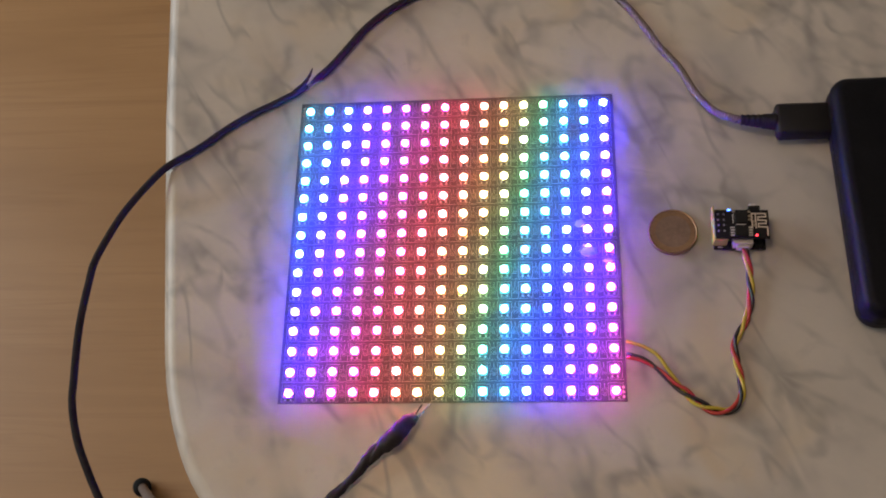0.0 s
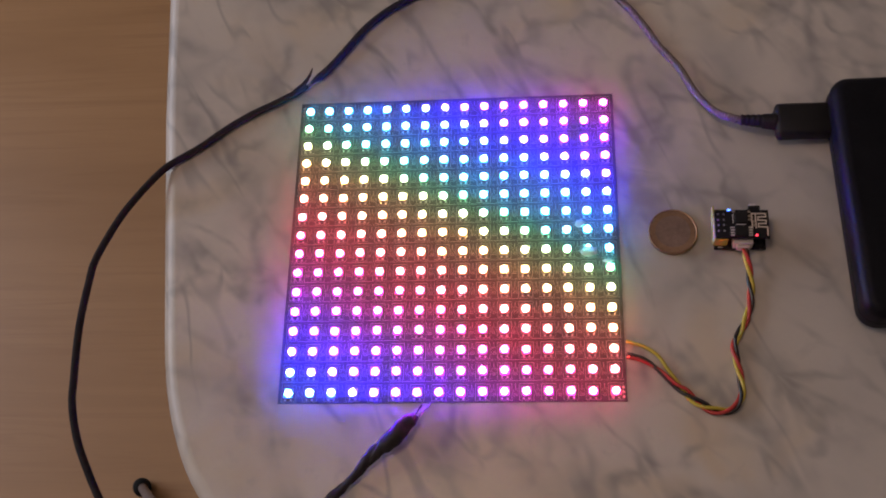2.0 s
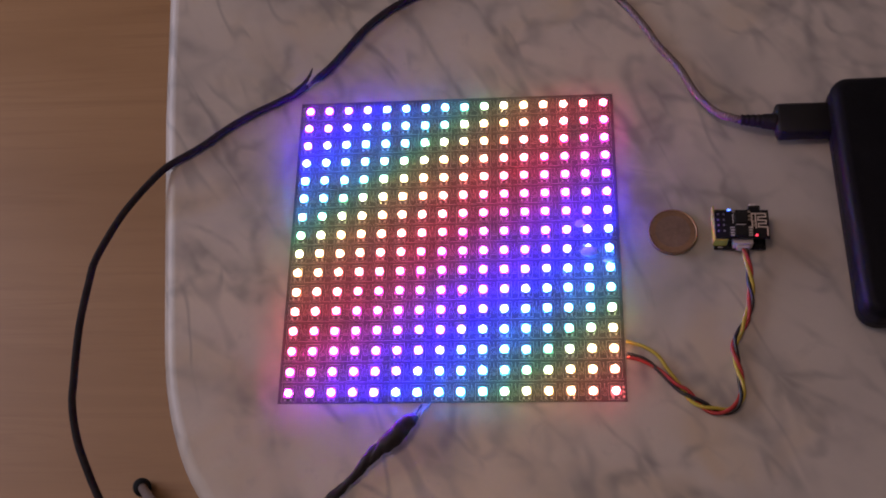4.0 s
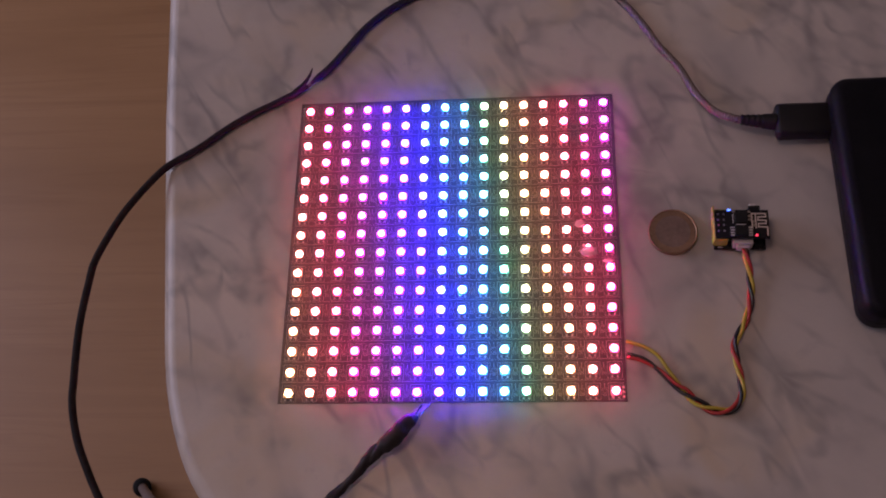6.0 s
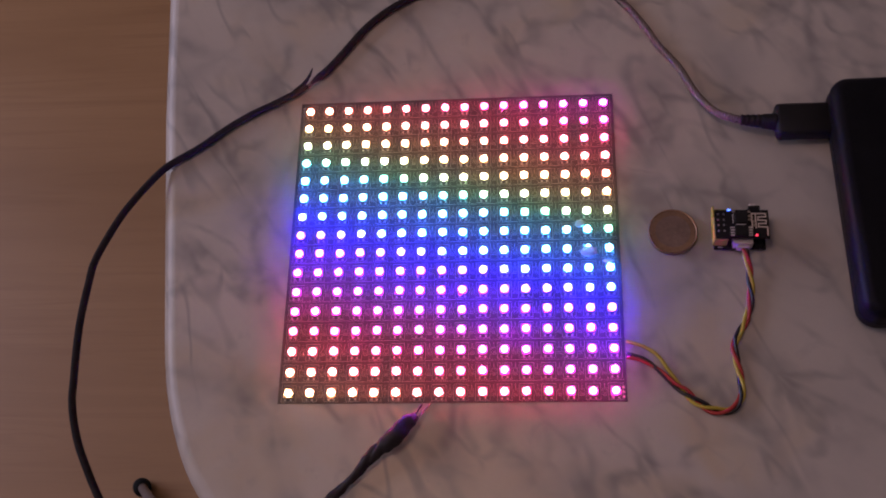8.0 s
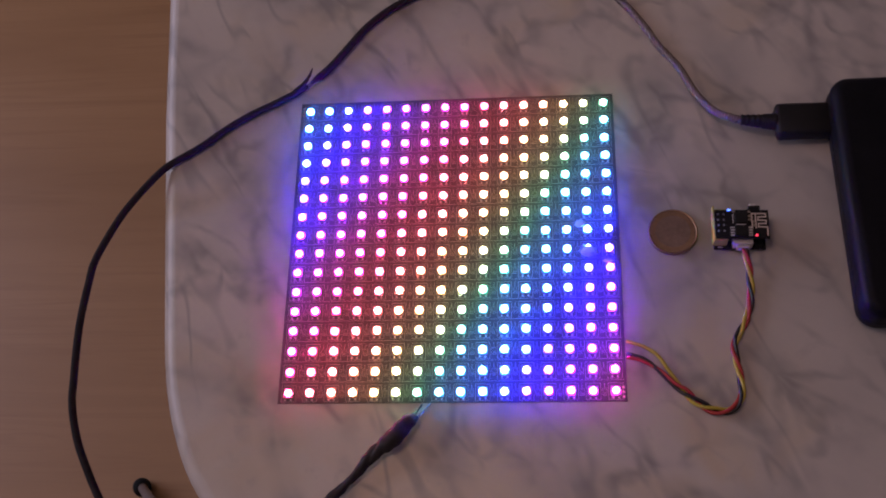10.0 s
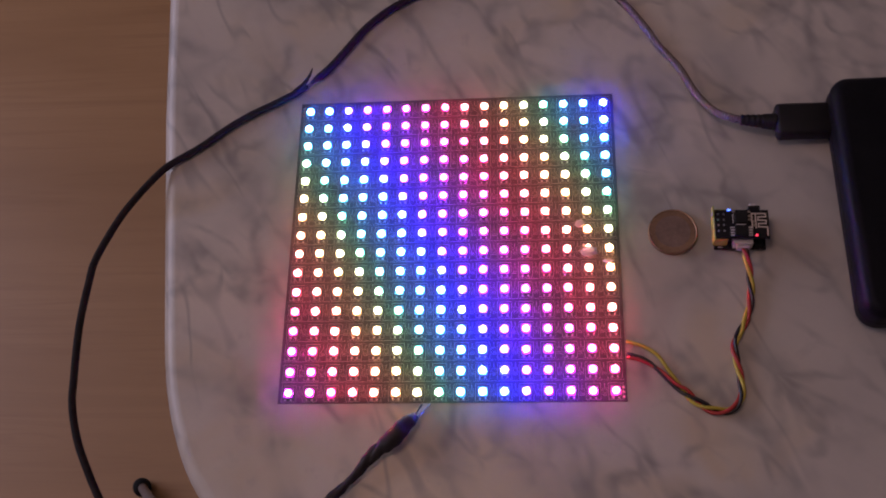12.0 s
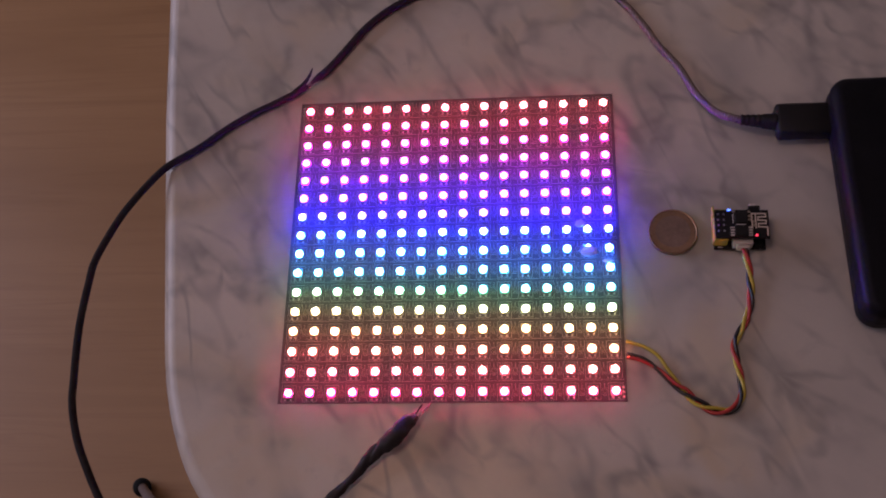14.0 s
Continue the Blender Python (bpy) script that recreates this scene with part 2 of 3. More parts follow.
def lathe(bm, profile, sides, centre=(0, 0, 0), mat=0):
    """Turns (radius, z) pairs round a vertical axis, closed at both ends."""
    rings = []
    for r, z in profile:
        rings.append([bm.verts.new((centre[0] + r * math.cos(2 * math.pi * k / sides),
                                    centre[1] + r * math.sin(2 * math.pi * k / sides), centre[2] + z)) for k in range(sides)])
    for a, b in zip(rings, rings[1:]):
        for k in range(sides):
            bm.faces.new((a[k], a[(k + 1) % sides], b[(k + 1) % sides], b[k])).material_index = mat
    bm.faces.new(rings[0][::-1]).material_index = mat
    bm.faces.new(rings[-1]).material_index = mat


def spline(points, step):
    """Smooth points through the given ones, about step metres apart."""
    p = [Vector(q) for q in points]
    p = [2 * p[0] - p[1], *p, 2 * p[-1] - p[-2]]
    out = []
    for a, b, c, d in zip(p, p[1:], p[2:], p[3:]):
        n = max(2, int((c - b).length / step))
        for k in range(n):
            t = k / n
            out.append(0.5 * (2 * b + (c - a) * t + (2 * a - 5 * b + 4 * c - d) * t * t + (3 * b - 3 * c + d - a) * t ** 3))
    return out + [p[-2]]


def tube(points, radius, sides=10, lumps=0.0, flat=1.0, seed=0):
    """A tube along points; radius is a number or a function of 0..1; lumps roughens it."""
    bm = bmesh.new()
    rings = []
    for i, q in enumerate(points):
        way = (points[min(i + 1, len(points) - 1)] - points[max(i - 1, 0)]).normalized()
        side = way.cross(Vector((0, 0, 1)))
        side = side.normalized() if side.length > 1e-6 else Vector((1, 0, 0))
        up = side.cross(way)
        r = radius(i / (len(points) - 1)) if callable(radius) else radius
        ring = []
        for k in range(sides):
            a = 2 * math.pi * k / sides
            w = r * (1 + lumps * noise.noise(q * 180 + Vector((math.cos(a), math.sin(a), seed))))
            ring.append(bm.verts.new(q + side * (w * math.cos(a)) + up * (w * flat * math.sin(a))))
        rings.append(ring)
    for a, b in zip(rings, rings[1:]):
        for k in range(sides):
            bm.faces.new((a[k], a[(k + 1) % sides], b[(k + 1) % sides], b[k]))
    bm.faces.new(rings[0][::-1])
    bm.faces.new(rings[-1])
    bmesh.ops.recalc_face_normals(bm, faces=bm.faces[:])
    return bm


def thing(name, label, category, at=(0, 0, 0), turn=0.0, group=""):
    ob = new(name)
    ob.matrix_basis = pose(*at, 0, 0, turn)
    return tagged(ob, label, category, group)


# ---- the room ----
W, E_, S, N_, H = -2.2, 2.8, -2.4, 2.4, 2.55


def room():
    def structure(name, bm, mat, label):
        return tagged(part(name, bm, mat), label, name.split("_")[0], kind="structure")
    structure("floor", boxes((W, E_, S, N_, -0.08, 0)), WOOD, "warm brown beech floor with fine lengthwise grain")
    structure("ceiling", boxes((W, E_, S, N_, H, H + 0.1)), PLASTER, "plain off-white plastered ceiling")
    structure("wall_north", boxes((W - 0.12, E_ + 0.12, N_, N_ + 0.12, -0.08, H + 0.1)), PLASTER, "plain off-white plastered wall")
    structure("wall_south", boxes((W - 0.12, E_ + 0.12, S - 0.12, S, -0.08, H + 0.1)), PLASTER, "plain off-white plastered wall")
    structure("wall_east", boxes((E_, E_ + 0.12, S, N_, -0.08, H + 0.1)), PLASTER, "plain off-white plastered wall")
    structure("wall_west", boxes((W - 0.12, W, S, -0.1, -0.08, H + 0.1), (W - 0.12, W, 1.3, N_, -0.08, H + 0.1),
                                 (W - 0.12, W, -0.1, 1.3, -0.08, 0.8), (W - 0.12, W, -0.1, 1.3, 1.8, H + 0.1)),
              PLASTER, "plain off-white plastered wall with a window opening")
    win = tagged(new("window_1"), "white painted window letting daylight into the room", "window", kind="structure")
    part("window_frame", boxes((W - 0.11, W - 0.07, -0.1, -0.04, 0.8, 1.8), (W - 0.11, W - 0.07, 1.24, 1.3, 0.8, 1.8),
                               (W - 0.11, W - 0.07, -0.04, 1.24, 0.8, 0.86), (W - 0.11, W - 0.07, -0.04, 1.24, 1.74, 1.8)), WHITE_PAINT, win)
    part("window_sill", boxes((W - 0.06, W + 0.03, -0.1, 1.3, 0.8, 0.82)), WHITE_PAINT, win)


# ---- the marble table ----
def table_outline(inset):
    """The top's plan: four gently bowed sides and four round corners, walked anticlockwise."""
    x, y, heading = -0.1411, -0.0435, 7.6
    corner = [(0.015, 1.2), (0.047, 14.9), (0.100, 58.9), (0.03, 7.0)]
    out = []
    for side in (1.0, 0.62, 1.0, 0.62):
        for length, turn in (*corner, (side, 8)):
            n = 14 if turn > 10 else 5
            for _ in range(n):
                heading += turn / n / 2
                dx, dy = math.sin(radians(heading)), -math.cos(radians(heading))
                x, y = x + dx * length / n, y + dy * length / n
                heading += turn / n / 2
                out.append((x - inset * dy, y + inset * dx))
    return out


def marble_table():
    table = thing("table", "round-cornered veined grey-white marble table with a polished bullnose edge", "table", (0, 0, 0))
    bm = bmesh.new()
    rings, rim, r = [], 0.008, 0.010
    for k in range(9):
        a = -math.pi / 2 + math.pi * k / 8
        rings.append([bm.verts.new((px, py, T - r + r * math.sin(a))) for px, py in table_outline(rim * (1 - math.cos(a)))])
    n = len(rings[0])
    for a, b in zip(rings, rings[1:]):
        for k in range(n):
            bm.faces.new((a[k], a[(k + 1) % n], b[(k + 1) % n], b[k])).smooth = True
    bm.faces.new(rings[-1])
    bm.faces.new(rings[0][::-1])
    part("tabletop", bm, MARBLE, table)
    outline = table_outline(0.12)
    cx, cy = sum(p[0] for p in outline) / n, sum(p[1] for p in outline) / n
    bm = bmesh.new()
    lathe(bm, [(0.30, 0), (0.30, 0.015), (0.06, 0.05), (0.04, 0.1), (0.035, 0.6), (0.05, 0.69)], 24)
    foot = part("pedestal", bm, DARK_IRON, table, "dark iron pedestal", True)
    foot.location = (cx, cy, 0)
    plate = part("mounting_plate", soft_box(-0.22, 0.22, -0.16, 0.16, 0.69, T - 0.0222, 0.004), DARK_IRON, table, "dark iron plate")
    plate.location = (cx, cy, 0)


# ---- the panel of diodes ----
PITCH, COUNT = 0.01, 16
WAVES = 20.0      # hue turns per metre along the wave's axis
FIRST_HUE = 0.0
LED_Z = 0.0027


def led_panel():
    panel = thing("led_panel", "square black LED matrix panel glowing in moving rainbow bands", "led panel", (-0.0001, 0.00055, T - 0.0009))
    bm = soft_box(-0.080, 0.080, -0.0802, 0.0802, 0.00098, 0.0012, 0.00006, 1)
    part("circuit_board", bm, SOLDER_MASK, panel, "black flexible circuit board")
    wave = new("colour_wave")
    wave.parent = panel
    wave.location = (0.085, -0.085, LED_Z)
    glow = diode_light(wave, "diode_light", GLOW * 2.15, 0.012)
    core = diode_light(wave, "diode_core_light", GLOW, 0.07)

    # one diode: body with two solder blobs, and the round lens
    bm = bmesh.new()
    box(bm, -0.0025, 0.0025, -0.0026, 0.0024, 0.0012, 0.0017)
    bmesh.ops.bevel(bm, geom=[e for e in bm.edges], offset=0.0002, segments=1, affect="EDGES")
    for sx in (-1, 1):
        lathe(bm, [(0.00050, 0.0012), (0.00045, 0.00145), (0.00025, 0.0016)], 8, (sx * 0.0013, -0.0034, 0), 1)
    body = bpy.data.meshes.new("led")
    bm.to_mesh(body)
    bm.free()
    body.materials.append(LED_BODY), body.materials.append(FOOT)
    bm = bmesh.new()
    lathe(bm, [(0.00165, 0.0017), (0.00165, 0.0024)], 16, (0, -0.0002, 0))
    lathe(bm, [(0.00165, 0.0024), (0.0015, 0.0026), (0.0008, 0.0027)], 16, (0, -0.0002, 0), 1)
    lens = bpy.data.meshes.new("lens")
    bm.to_mesh(lens)
    bm.free()
    lens.materials.append(glow), lens.materials.append(core)
    bm = boxes((-0.0004, 0.0004, -0.0009, 0.0009, 0.0012, 0.0018, 0), (-0.00045, 0.00045, -0.0013, -0.0008, 0.0012, 0.0019, 1),
               (-0.00045, 0.00045, 0.0008, 0.0013, 0.0012, 0.0019, 1))
    cap = bpy.data.meshes.new("capacitor")
    bm.to_mesh(cap)
    bm.free()
    cap.materials.append(PANEL_CAP), cap.materials.append(PIN)

    lines = bmesh.new()
    z0, z1 = 0.00119, 0.001214
    for row in range(COUNT):
        y = (7.5 - row) * PITCH
        if row:
            box(lines, -0.079, 0.079, y + PITCH / 2 - 0.00007, y + PITCH / 2 + 0.00007, z0, z1)
        for col in range(COUNT):
            x = (col - 7.5) * PITCH
            led = new("led", body)
            led.parent = panel
            led.location = (x + random.uniform(-1, 1) * 0.0001, y + random.uniform(-1, 1) * 0.0001, 0)
            led.rotation_euler = (0, 0, radians(random.uniform(-1.5, 1.5)))
            bulb = new("lens", lens)
            bulb.parent = led
            if col < COUNT - 1:
                c = new("capacitor", cap)
                c.parent = panel
                c.location = (x + PITCH / 2, y - 0.0004, 0)
                for dx in (-0.0009, 0.0009):
                    box(lines, x + PITCH / 2 + dx - 0.00007, x + PITCH / 2 + dx + 0.00007, y - 0.0022, y + 0.0012, z0, z1)
                box(lines, x + PITCH / 2 - 0.00009, x + PITCH / 2 + 0.00009, y + 0.0012, y + 0.0034, z0, z1)
                box(lines, x + PITCH / 2 - 0.0009, x + PITCH / 2 + 0.0009, y - 0.00235, y - 0.0022, z0, z1)
            for dx in (-0.0033, 0.0033):
                box(lines, x + dx - 0.00008, x + dx + 0.00008, y - 0.0042, y + 0.0034, z0, z1)
            box(lines, x - 0.0033, x + 0.0033, y - 0.0043, y - 0.00414, z0, z1)
            box(lines, x - 0.0033, x + 0.0033, y + 0.0034, y + 0.00356, z0, z1)
    tagged(part("printed_line_work", lines, PANEL_LINE, panel, "thin pale printed lines"), kind="stuff")
    for dy in (0.0772, 0.0750, 0.0728):
        part("contact_pad", boxes((-0.0788, -0.0780, dy - 0.0005, dy + 0.0005, 0.0012, 0.0014)), TIN, panel, "tinned pad")
    for dy in (-0.0735, -0.0757, -0.0779):
        part("contact_pad", boxes((0.0780, 0.0790, dy - 0.0005, dy + 0.0005, 0.0012, 0.0014)), GOLD, panel, "gold pad")
    return wave


# hue steps from diode to diode, counted from the panel's lower right corner: the controller's two slow waves, cut to whole steps
CLOCK, RATE = 1.187, 1.0013    # the controller's clock at the start, modulo its cycle, and its speed


def hue_steps(t):
    across = int(21 * math.cos(2 * math.pi * 27 / 65.536 * (t * RATE + CLOCK)))
    along = int(19 * math.cos(2 * math.pi * 39 / 65.536 * (t * RATE + CLOCK)))
    return across, along


def wave_turn(t):
    across, along = hue_steps(t)
    gx, gy = -across / 256 / PITCH / WAVES, along / 256 / PITCH / WAVES
    axis = Vector((gx, gy, math.sqrt(1 - gx * gx - gy * gy)))
    turn = Vector((0, 0, 1)).rotation_difference(axis).to_matrix().to_4x4()
    return Matrix.Translation((0.085, -0.085, LED_Z)) @ turn


# ---- cables ----
def power_cable():
    """From the plug in the power bank over the table and its edge back to the panel."""
    cable = thing("usb_cable", "cut-open black USB cable with taped splice, looped over the table edge", "cable", (0.14, 0.062, T))
    off = Vector((-0.14, -0.062, -T))

    def run(rows, step=0.003):
        return [p + off for p in spline(rows, step)]
    z = T + 0.002
    outer = [(-0.0757, 0.0914, z + 0.0012), (-0.0688, 0.0985, z), (-0.0618, 0.1071, z), (-0.0548, 0.1167, z), (-0.0477, 0.1261, z),
             (-0.0389, 0.1343, z), (-0.0284, 0.1415, z), (-0.012, 0.150, z), (0.012, 0.162, z)]
    part("upper_jacket", tube(run(outer), lambda t: 0.0020 * min(1.0, 0.30 + t * 14), 12, 0.06), JACKET, cable, "black jacket torn at its end", True)
    air = [(-0.0772, 0.0903, z), (-0.0845, 0.0858, z), (-0.096, 0.0795, z), (-0.1075, 0.0735, z), (-0.1187, 0.0658, z), (-0.1325, 0.055, z),
           (-0.1471, 0.0456, z), (-0.1551, 0.0379, z - 0.001), (-0.1628, 0.0284, z - 0.002), (-0.17, 0.0165, z - 0.002), (-0.1786, -0.0044, z - 0.002),
           (-0.1804, -0.0171, z - 0.002), (-0.1816, -0.0407, z - 0.002), (-0.1800, -0.0691, z - 0.002), (-0.179, -0.0788, z - 0.002),
           (-0.176, -0.0897, z - 0.002), (-0.1712, -0.1016, z - 0.002), (-0.1603, -0.1211, z - 0.002), (-0.148, -0.138, z - 0.001),
           (-0.125, -0.155, z), (-0.095, -0.155, z), (-0.07, -0.14, z), (-0.0522, -0.1237, z + 0.001)]
    part("lower_jacket", tube(run(air), lambda t: 0.00185 * min(1.0, 0.6 + t * 25), 12, 0.05), JACKET, cable, "black jacket", True)
    flap = [(-0.084, 0.0866, z + 0.0008), (-0.0795, 0.0905, z + 0.0015), (-0.0765, 0.0945, z + 0.0028), (-0.0746, 0.0990, z + 0.0042)]
    part("torn_flap", tube(run(flap, 0.001), lambda t: 0.00165 * (1 - t) ** 0.7 + 0.0001, 8, 0.1, 0.6), JACKET, cable, "peeled tip of the jacket", True)
    core = [(-0.0775, 0.0901, z), (-0.0745, 0.0928, z + 0.0003), (-0.0725, 0.0950, z + 0.0006)]
    part("bare_core", tube(run(core, 0.001), 0.0010, 8, 0.2), CORE, cable, "pale core showing in the break", True)
    sleeve = [(0.012, 0.162, z), (0.035, 0.170, z), (0.058, 0.163, z), (0.0775, 0.147, z), (0.0870, 0.1352, z), (0.0922, 0.1286, z), (0.0989, 0.1177, z),
              (0.1040, 0.1078, z), (0.1115, 0.0972, z), (0.1151, 0.0903, z + 0.001), (0.1196, 0.0791, z + 0.002), (0.1240, 0.0713, z + 0.003),
              (0.1298, 0.0640, z + 0.0045), (0.1368, 0.0600, z + 0.0058), (0.1415, 0.0584, z + 0.006)]
    part("braided_sleeve", tube(run(sleeve, 0.002), 0.0019, 10, 0.08), BRAID, cable, "brown and silver braid under a clear sleeve", True)

    # splice wrapped in tape, and the two thin wires that enter the panel
    wrap = [(-0.0592, -0.131, z + 0.001), (-0.0522, -0.1237, z + 0.001), (-0.0474, -0.1190, z + 0.001), (-0.0404, -0.1119, z + 0.001), (-0.0337, -0.1042, z + 0.002),
            (-0.0263, -0.0978, z + 0.003), (-0.0202, -0.0914, z + 0.003), (-0.0150, -0.0862, z + 0.002)]

    def girth(t):
        steps = ((0, 0.0020), (0.3, 0.0020), (0.45, 0.0021), (0.6, 0.0027), (0.66, 0.0032), (0.69, 0.0041), (0.85, 0.0040), (0.95, 0.0031), (1, 0.0018))
        for (a, ra), (b, rb) in zip(steps, steps[1:]):
            if t <= b:
                return (ra + (rb - ra) * (t - a) / (b - a)) * (1 + 0.05 * math.sin(t * 75))
        return 0.0026
    part("tape_wrap", tube(run(wrap, 0.0007), girth, 20, 0.38, 0.8), TAPE, cable, "crinkled black insulating tape", True)
    for dx, mat in ((0.0, WIRE_BLACK), (0.0022, PIN)):
        tip = [(-0.0158 + dx, -0.0868, z + 0.002), (-0.0142 + dx * 1.2, -0.0838, z + 0.0008), (-0.0128 + dx * 1.5, -0.0806, z - 0.0012)]
        part("supply_wire", tube(run(tip, 0.001), 0.0005, 8), mat, cable, "thin supply wire", True)

    # moulded plug
    bm = soft_box(0.1565, 0.1835, 0.0482, 0.0656, T + 0.0035, T + 0.0120, 0.0022, 3)
    bmesh.ops.translate(bm, verts=bm.verts[:], vec=off)
    part("plug_body", bm, PLUG, cable, "matt black moulded plug", True)
    bm = soft_box(0.1825, 0.1905, 0.0500, 0.0620, T + 0.0056, T + 0.0101, 0.0004, 1)
    bmesh.ops.translate(bm, verts=bm.verts[:], vec=off)
    part("plug_shell", bm, STEEL, cable, "steel plug shell")
    boot = run([(0.1405, 0.0588, T + 0.0078), (0.1470, 0.0580, T + 0.0078), (0.1570, 0.0570, T + 0.0078)], 0.0005)

    def ribs(t):
        r = 0.0026 + 0.0016 * t
        return r - (0.00035 if t < 0.62 and int(t * 13) % 2 else 0.0)
    for k, rows in enumerate((((0.1398, 0.0583, T + 0.0085), (0.1384, 0.0572, T + 0.0085), (0.1375, 0.0569, T + 0.008)),
                              ((0.1400, 0.0590, T + 0.009), (0.1388, 0.0596, T + 0.0095), (0.1381, 0.0600, T + 0.0095)))):
        part("frayed_strand", tube(run(rows, 0.0005), 0.0003, 6), (PLUG, CORE)[k], cable, "frayed end of the sleeve", True)
    part("strain_relief", tube(boot, ribs, 14), PLUG, cable, "ribbed black strain relief", True)


def signal_lead():
    lead = thing("signal_lead", "twisted red, black and yellow three-wire lead", "cable", (0.1366, -0.0085, T))
    off = Vector((-0.1366, -0.0085 * -1, -T))
    z = T + 0.0017
    mid = spline([(0.1366, -0.0085, T + 0.0055), (0.1379, -0.0153, T + 0.004), (0.1386, -0.0238, z), (0.1380, -0.0322, z), (0.1357, -0.0404, z),
                  (0.1315, -0.0485, z), (0.1286, -0.0539, z), (0.1291, -0.0619, z), (0.1303, -0.0724, z), (0.1290, -0.0801, z), (0.1240, -0.0843, z),
                  (0.1188, -0.0846, z), (0.1117, -0.0815, z), (0.1036, -0.0742, z), (0.0990, -0.0695, z)], 0.0012)
    ends = {"red": [(0.0953, -0.0660, z), (0.0881, -0.0615, z), (0.0835, -0.0599, z), (0.0806, -0.0592, T + 0.0009)],
            "black": [(0.0940, -0.0655, z), (0.0890, -0.0608, z), (0.0830, -0.0583, z), (0.0806, -0.0575, T + 0.0009)],
            "yellow": [(0.0985, -0.0655, z), (0.0945, -0.0590, z), (0.0885, -0.0545, z), (0.0806, -0.0514, T + 0.0009)]}
    for k, (name, mat) in enumerate((("red", WIRE_RED), ("black", WIRE_BLACK), ("yellow", WIRE_YELLOW))):
        line, gone = [], 0.0
        for i, q in enumerate(mid):
            way = (mid[min(i + 1, len(mid) - 1)] - mid[max(i - 1, 0)]).normalized()
            gone += (q - mid[max(i - 1, 0)]).length
            a = 2 * math.pi * (gone / 0.026 + k / 3) + 0.6
            side = way.cross(Vector((0, 0, 1))).normalized()
            w = 0.00095 + (0.0005 if gone > 0.085 else 0)
            line.append(q + side * (w * math.cos(a)) + Vector((0, 0, 0.0008 * math.sin(a))))
        line = spline([*line[::4], *[Vector(e) for e in ends[name]]], 0.0012)
        part(name + "_wire", tube([p + off for p in line], 0.00088, 8), mat, lead, name + " insulated wire", True)


# ---- things on the table ----
def power_bank():
    bank = thing("power_bank", "glossy black power bank with rounded edges", "power bank", (0.1818, 0.0133, T), 0.6)
    part("shell", rounded_slab(0, 0.070, -0.0615, 0.0605, 0.0003, 0.0215, 0.009, 0.0052), BANK, bank, "glossy black plastic shell", True)
    part("seam", rounded_slab(-0.00015, 0.07015, -0.06165, 0.06065, 0.0102, 0.0106, 0.009, 0.0001), RUBBER, bank, "fine parting seam")
    part("port", boxes((-0.0004, 0.0009, 0.0365, 0.0500, 0.0050, 0.0108)), STEEL, bank, "steel port rim")


def coin():
    c = thing("euro_coin", "worn two-tone one euro coin lying flat", "coin", (0.1050, 0.0026, T))
    bm = bmesh.new()
    lathe(bm, [(0.0113, 0.0001), (0.01165, 0.0004), (0.01165, 0.0018), (0.0115, 0.0022), (0.0112, 0.00238), (0.0109, 0.0023), (0.0107, 0.0021), (0.0082, 0.0021)], 56)
    part("ring", bm, BRASS, c, "brassy outer ring with raised rim")
    bm = bmesh.new()
    lathe(bm, [(0.0082, 0.0010), (0.0082, 0.00213), (0.0080, 0.00216), (0.0076, 0.00212)], 48)
    part("centre", bm, NICKEL, c, "pinkish silver centre")
    part("numeral", boxes((-0.0036, -0.0022, -0.0056, 0.0056, 0.0021, 0.0022), (-0.0052, -0.0036, 0.0032, 0.0046, 0.0021, 0.0022)), NICKEL, c, "raised figure one")
    bm = boxes(*[(0.0006, 0.0052, y, y + 0.0006, 0.0021, 0.00217) for y in (-0.004, -0.0024, -0.0008, 0.0008, 0.0024, 0.004)])
    part("relief", bm, NICKEL, c, "worn raised relief")


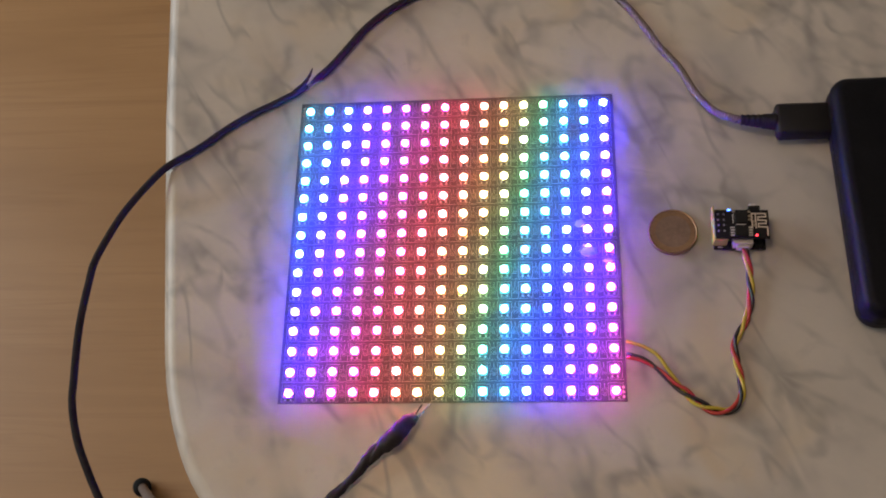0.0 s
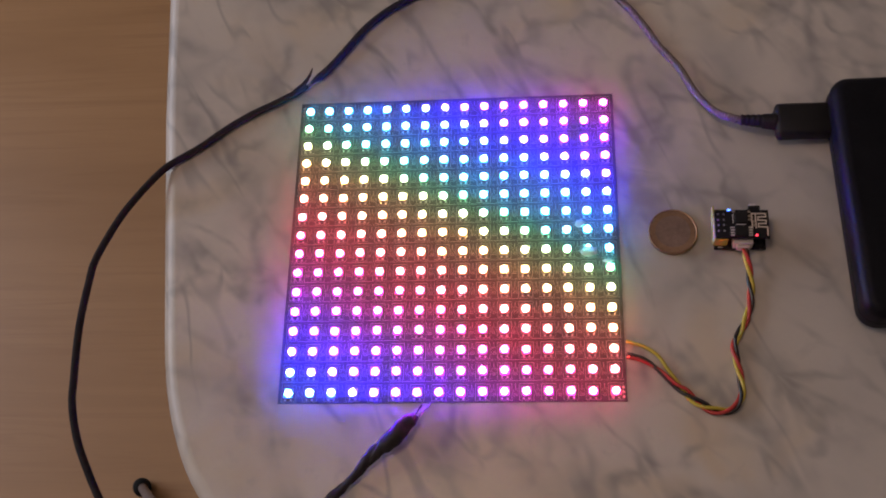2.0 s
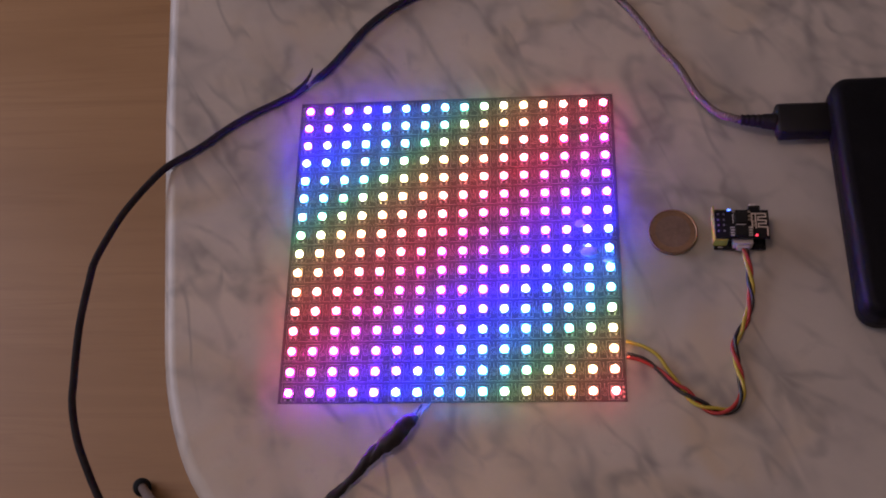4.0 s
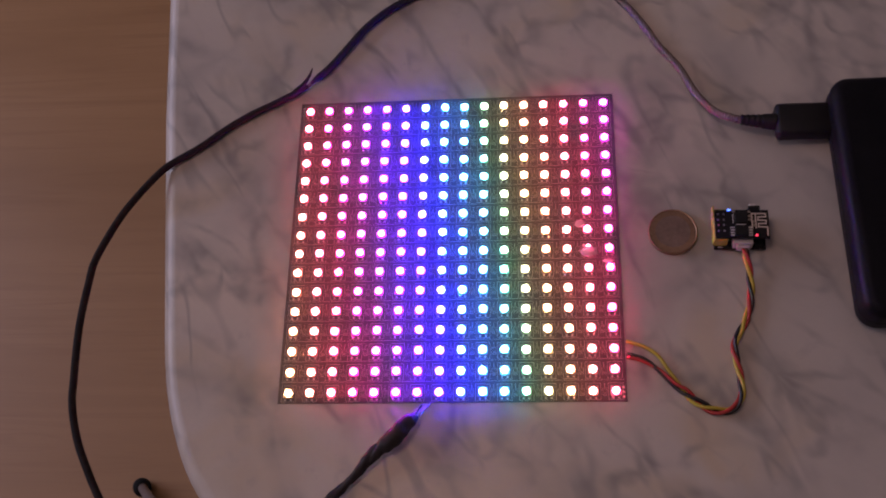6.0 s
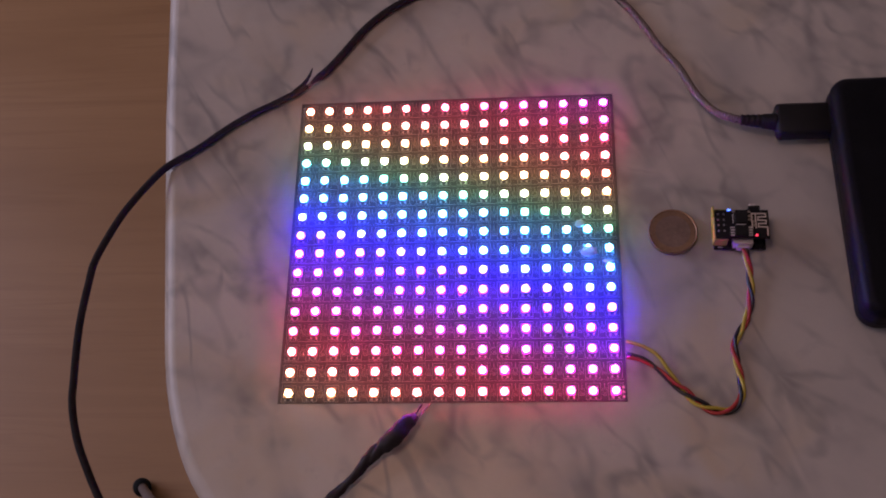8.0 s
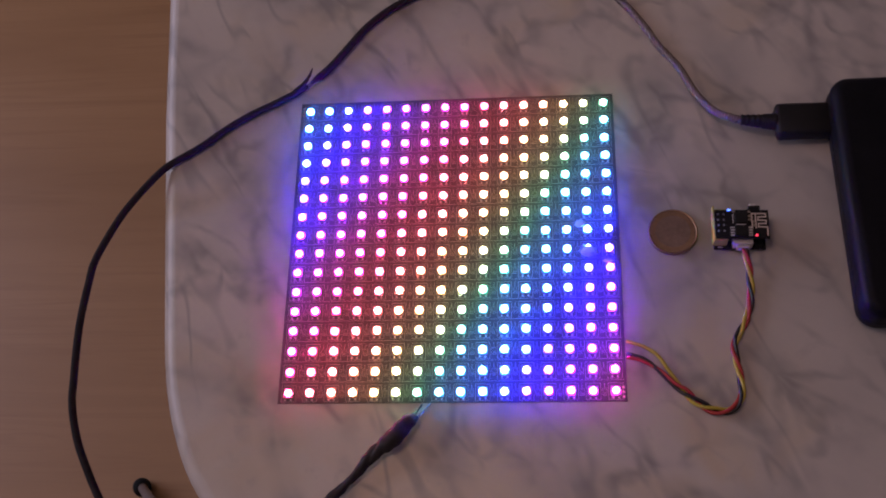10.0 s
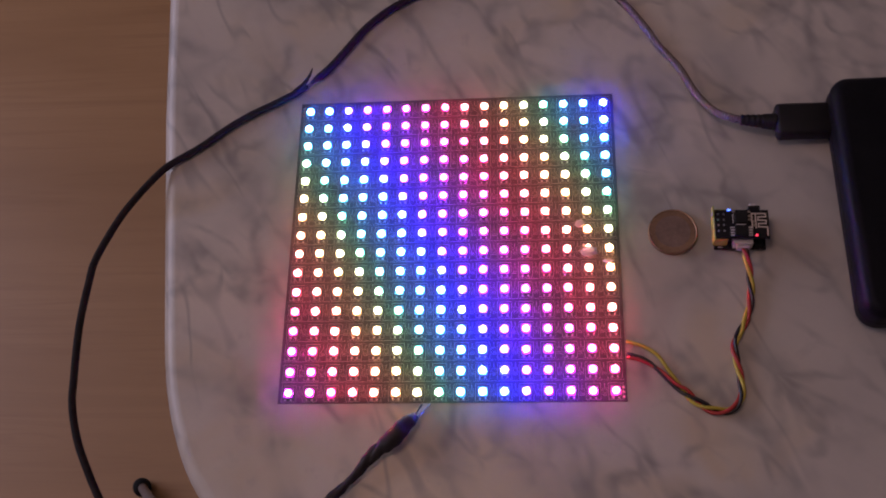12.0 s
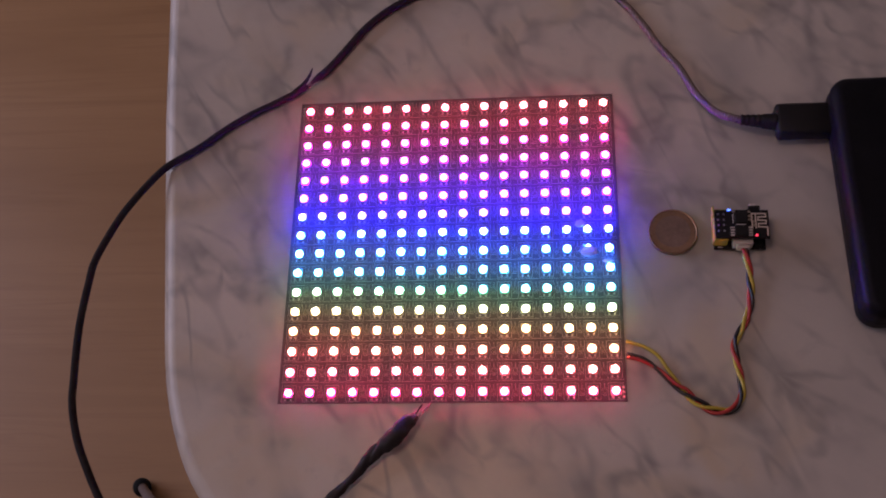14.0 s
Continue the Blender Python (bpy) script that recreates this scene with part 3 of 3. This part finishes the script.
def radio_module():
    mod = thing("wifi_module", "tiny black wireless module plugged on an adapter board", "circuit board", (0.1355, 0.0016, T), -1.5)
    base = part("adapter_board", soft_box(-0.0120, 0.0118, -0.0090, 0.0090, 0.0012, 0.0028, 0.0003, 1), MODULE, mod, "black adapter board")
    for x in (-0.0095, -0.007, 0.0065, 0.0095):
        part("solder_joint", boxes((x - 0.0006, x + 0.0006, -0.0080, -0.0068, 0.0002, 0.0012)), TIN, base)
    part("printed_mark", boxes((-0.0105, -0.0078, -0.0084, -0.0080, 0.0028, 0.00285)), SILK, base)
    part("regulator", soft_box(0.0070, 0.0100, -0.0082, -0.0052, 0.0028, 0.0044, 0.0002, 1), CHIP, mod, "black regulator chip")
    part("header_socket", soft_box(-0.0128, -0.0062, -0.0076, 0.0082, 0.0028, 0.0098, 0.0003, 1), YELLOW_PLASTIC, mod, "yellow plastic header socket")
    part("edge_tab", soft_box(-0.0131, -0.0124, 0.0040, 0.0092, 0.0070, 0.0114, 0.0002, 1), YELLOW_PLASTIC, mod, "yellow plastic lip")
    sock = part("wire_connector", soft_box(-0.0038, 0.0052, -0.0090, -0.0044, 0.0028, 0.0086, 0.0005, 2), CREAM_PLASTIC, mod, "cream wire connector")
    part("connector_mouth", soft_box(-0.0022, 0.0038, -0.0104, -0.0088, 0.0030, 0.0072, 0.0005, 2), CREAM_PLASTIC, sock)
    part("rear_socket", soft_box(0.0035, 0.0088, 0.0078, 0.0098, 0.0060, 0.0106, 0.0003, 1), CHIP, mod, "small black rear part")
    part("rear_tab", soft_box(0.0042, 0.0072, 0.0094, 0.0112, 0.0070, 0.0098, 0.0003, 1), CREAM_PLASTIC, mod, "white tab")
    z = 0.0108
    board = part("module_board", soft_box(-0.0122, 0.0124, -0.0072, 0.0074, 0.0098, z, 0.0002, 1), MODULE, mod, "black radio board")
    for i in range(4):
        for x in (-0.0106, -0.0080):
            bm = bmesh.new()
            lathe(bm, [(0.0005, z), (0.0004, z + 0.0004), (0.0002, z + 0.0006)], 8, (x, 0.0050 - i * 0.0028, 0))
            part("header_pin", bm, PIN, board)
    part("processor", soft_box(-0.0030, 0.0026, 0.0004, 0.0058, z, z + 0.0009, 0.0002, 1), CHIP, board, "square black chip")
    part("memory_chip", soft_box(-0.0034, 0.0028, -0.0064, -0.0012, z, z + 0.0015, 0.0002, 1), CHIP, board, "black memory chip")
    for i in range(4):
        for x in (-0.0044, 0.0038):
            y = -0.0058 + i * 0.0013
            part("chip_leg", boxes((x - 0.0009, x + 0.0009, y - 0.00022, y + 0.00026, z, z + 0.0007)), SILK, board)
    for x, y in ((-0.0035, 0.0064), (0.0036, 0.0062), (0.0036, 0.0040), (0.0055, 0.0012), (0.0056, -0.0006), (0.0036, 0.0022)):
        part("small_capacitor", boxes((x - 0.0006, x + 0.0006, y - 0.0004, y + 0.0004, z, z + 0.0006)), CERAMIC, board)
    part("shield_mark", boxes((-0.0040, -0.0037, 0.0006, 0.0052, z, z + 0.0001), (-0.0026, 0.0018, -0.0003, 0.0000, z, z + 0.0001)), SILK, board)
    zig = bmesh.new()
    w, z1 = 0.00028, z + 0.00012
    left, right, ys = 0.0075, 0.0110, (0.0054, 0.0037, 0.0020, 0.0003, -0.0014)
    box(zig, 0.0044, right + w, ys[0] - w, ys[0] + w, z, z1)
    for i, (upper, y) in enumerate(zip(ys, ys[1:])):
        x = left if i % 2 else right
        box(zig, x - w, x + w, y + w, upper - w, z, z1)
        box(zig, left - w, right + w, y - w, y + w, z, z1)
    box(zig, right + w, right + 3 * w, -0.0058, ys[-1] + w, z, z1)
    for x in (0.0047, 0.0064):
        box(zig, x - w, x + w, -0.0022, ys[0] - w, z, z1)
    part("antenna", zig, GOLD, board, "gold zigzag antenna trace")
    part("blue_indicator", soft_box(-0.0062, -0.0049, 0.0068, 0.0074, z, z + 0.0004, 0.0001, 1), BLUE_LIT, board, "lit blue indicator")
    part("red_indicator", soft_box(0.0060, 0.0069, -0.0061, -0.0052, z, z + 0.0005, 0.0001, 1), RED_LIT, board, "lit red indicator")


def glue_crumbs():
    for x, y, w, h in ((0.0612, 0.0076, 0.0022, 0.0018), (0.0650, -0.0068, 0.0036, 0.0024), (0.0740, -0.0118, 0.0026, 0.0008)):
        bm = bmesh.new()
        bmesh.ops.create_icosphere(bm, subdivisions=3, radius=1)
        for v in bm.verts:
            k = 1 + 0.6 * noise.noise(v.co * 2.9 + Vector((x, y, 0)) * 900)
            v.co = Vector((v.co.x * w * k, v.co.y * h * k, v.co.z * 0.0006 * k))
        ob = part("glue_smear", bm, GLUE, None, "", True)
        ob.location = (x, y, T + 0.0024)
        tagged(ob, "small clear smear of glue dried on the panel", "glue", "glue smears")


def stand_foot():
    foot = thing("stand_leg", "grey tube leg with a black rubber foot on the floor", "tripod leg", (-0.4301, 0.0294, 0))
    aim = Vector((0.192, -0.113, 0.438)).normalized()
    turn = Vector((0, 0, 1)).rotation_difference(aim).to_matrix().to_4x4()
    bm = bmesh.new()
    lathe(bm, [(0.0088, 0.0), (0.0105, 0.002), (0.0105, 0.016), (0.0095, 0.022), (0.0055, 0.023)], 28)
    bmesh.ops.transform(bm, matrix=Matrix.Translation((0, 0, 0.004)) @ turn, verts=bm.verts[:])
    part("rubber_foot", bm, RUBBER, foot, "black rubber foot", True)
    bm = bmesh.new()
    lathe(bm, [(0.0050, 0.02), (0.0050, 0.50), (0.0045, 0.501)], 24)
    bmesh.ops.transform(bm, matrix=Matrix.Translation((0, 0, 0.004)) @ turn, verts=bm.verts[:])
    part("tube", bm, GREY_TUBE, foot, "grey metal tube", True)


BLUE_LIT, RED_LIT = lit("blue_indicator_light", (0.08, 0.25, 1.0), 9.0), lit("red_indicator_light", (1.0, 0.05, 0.08), 5.0)

room()
marble_table()
wave = led_panel()
power_bank()
power_cable()
signal_lead()
coin()
radio_module()
glue_crumbs()
stand_foot()


def motions():
    # the rainbow swings round and widens and narrows
    walk(wave, [(k / FPS, wave_turn(k / FPS)) for k in range(14 * FPS + 1)])


motions()
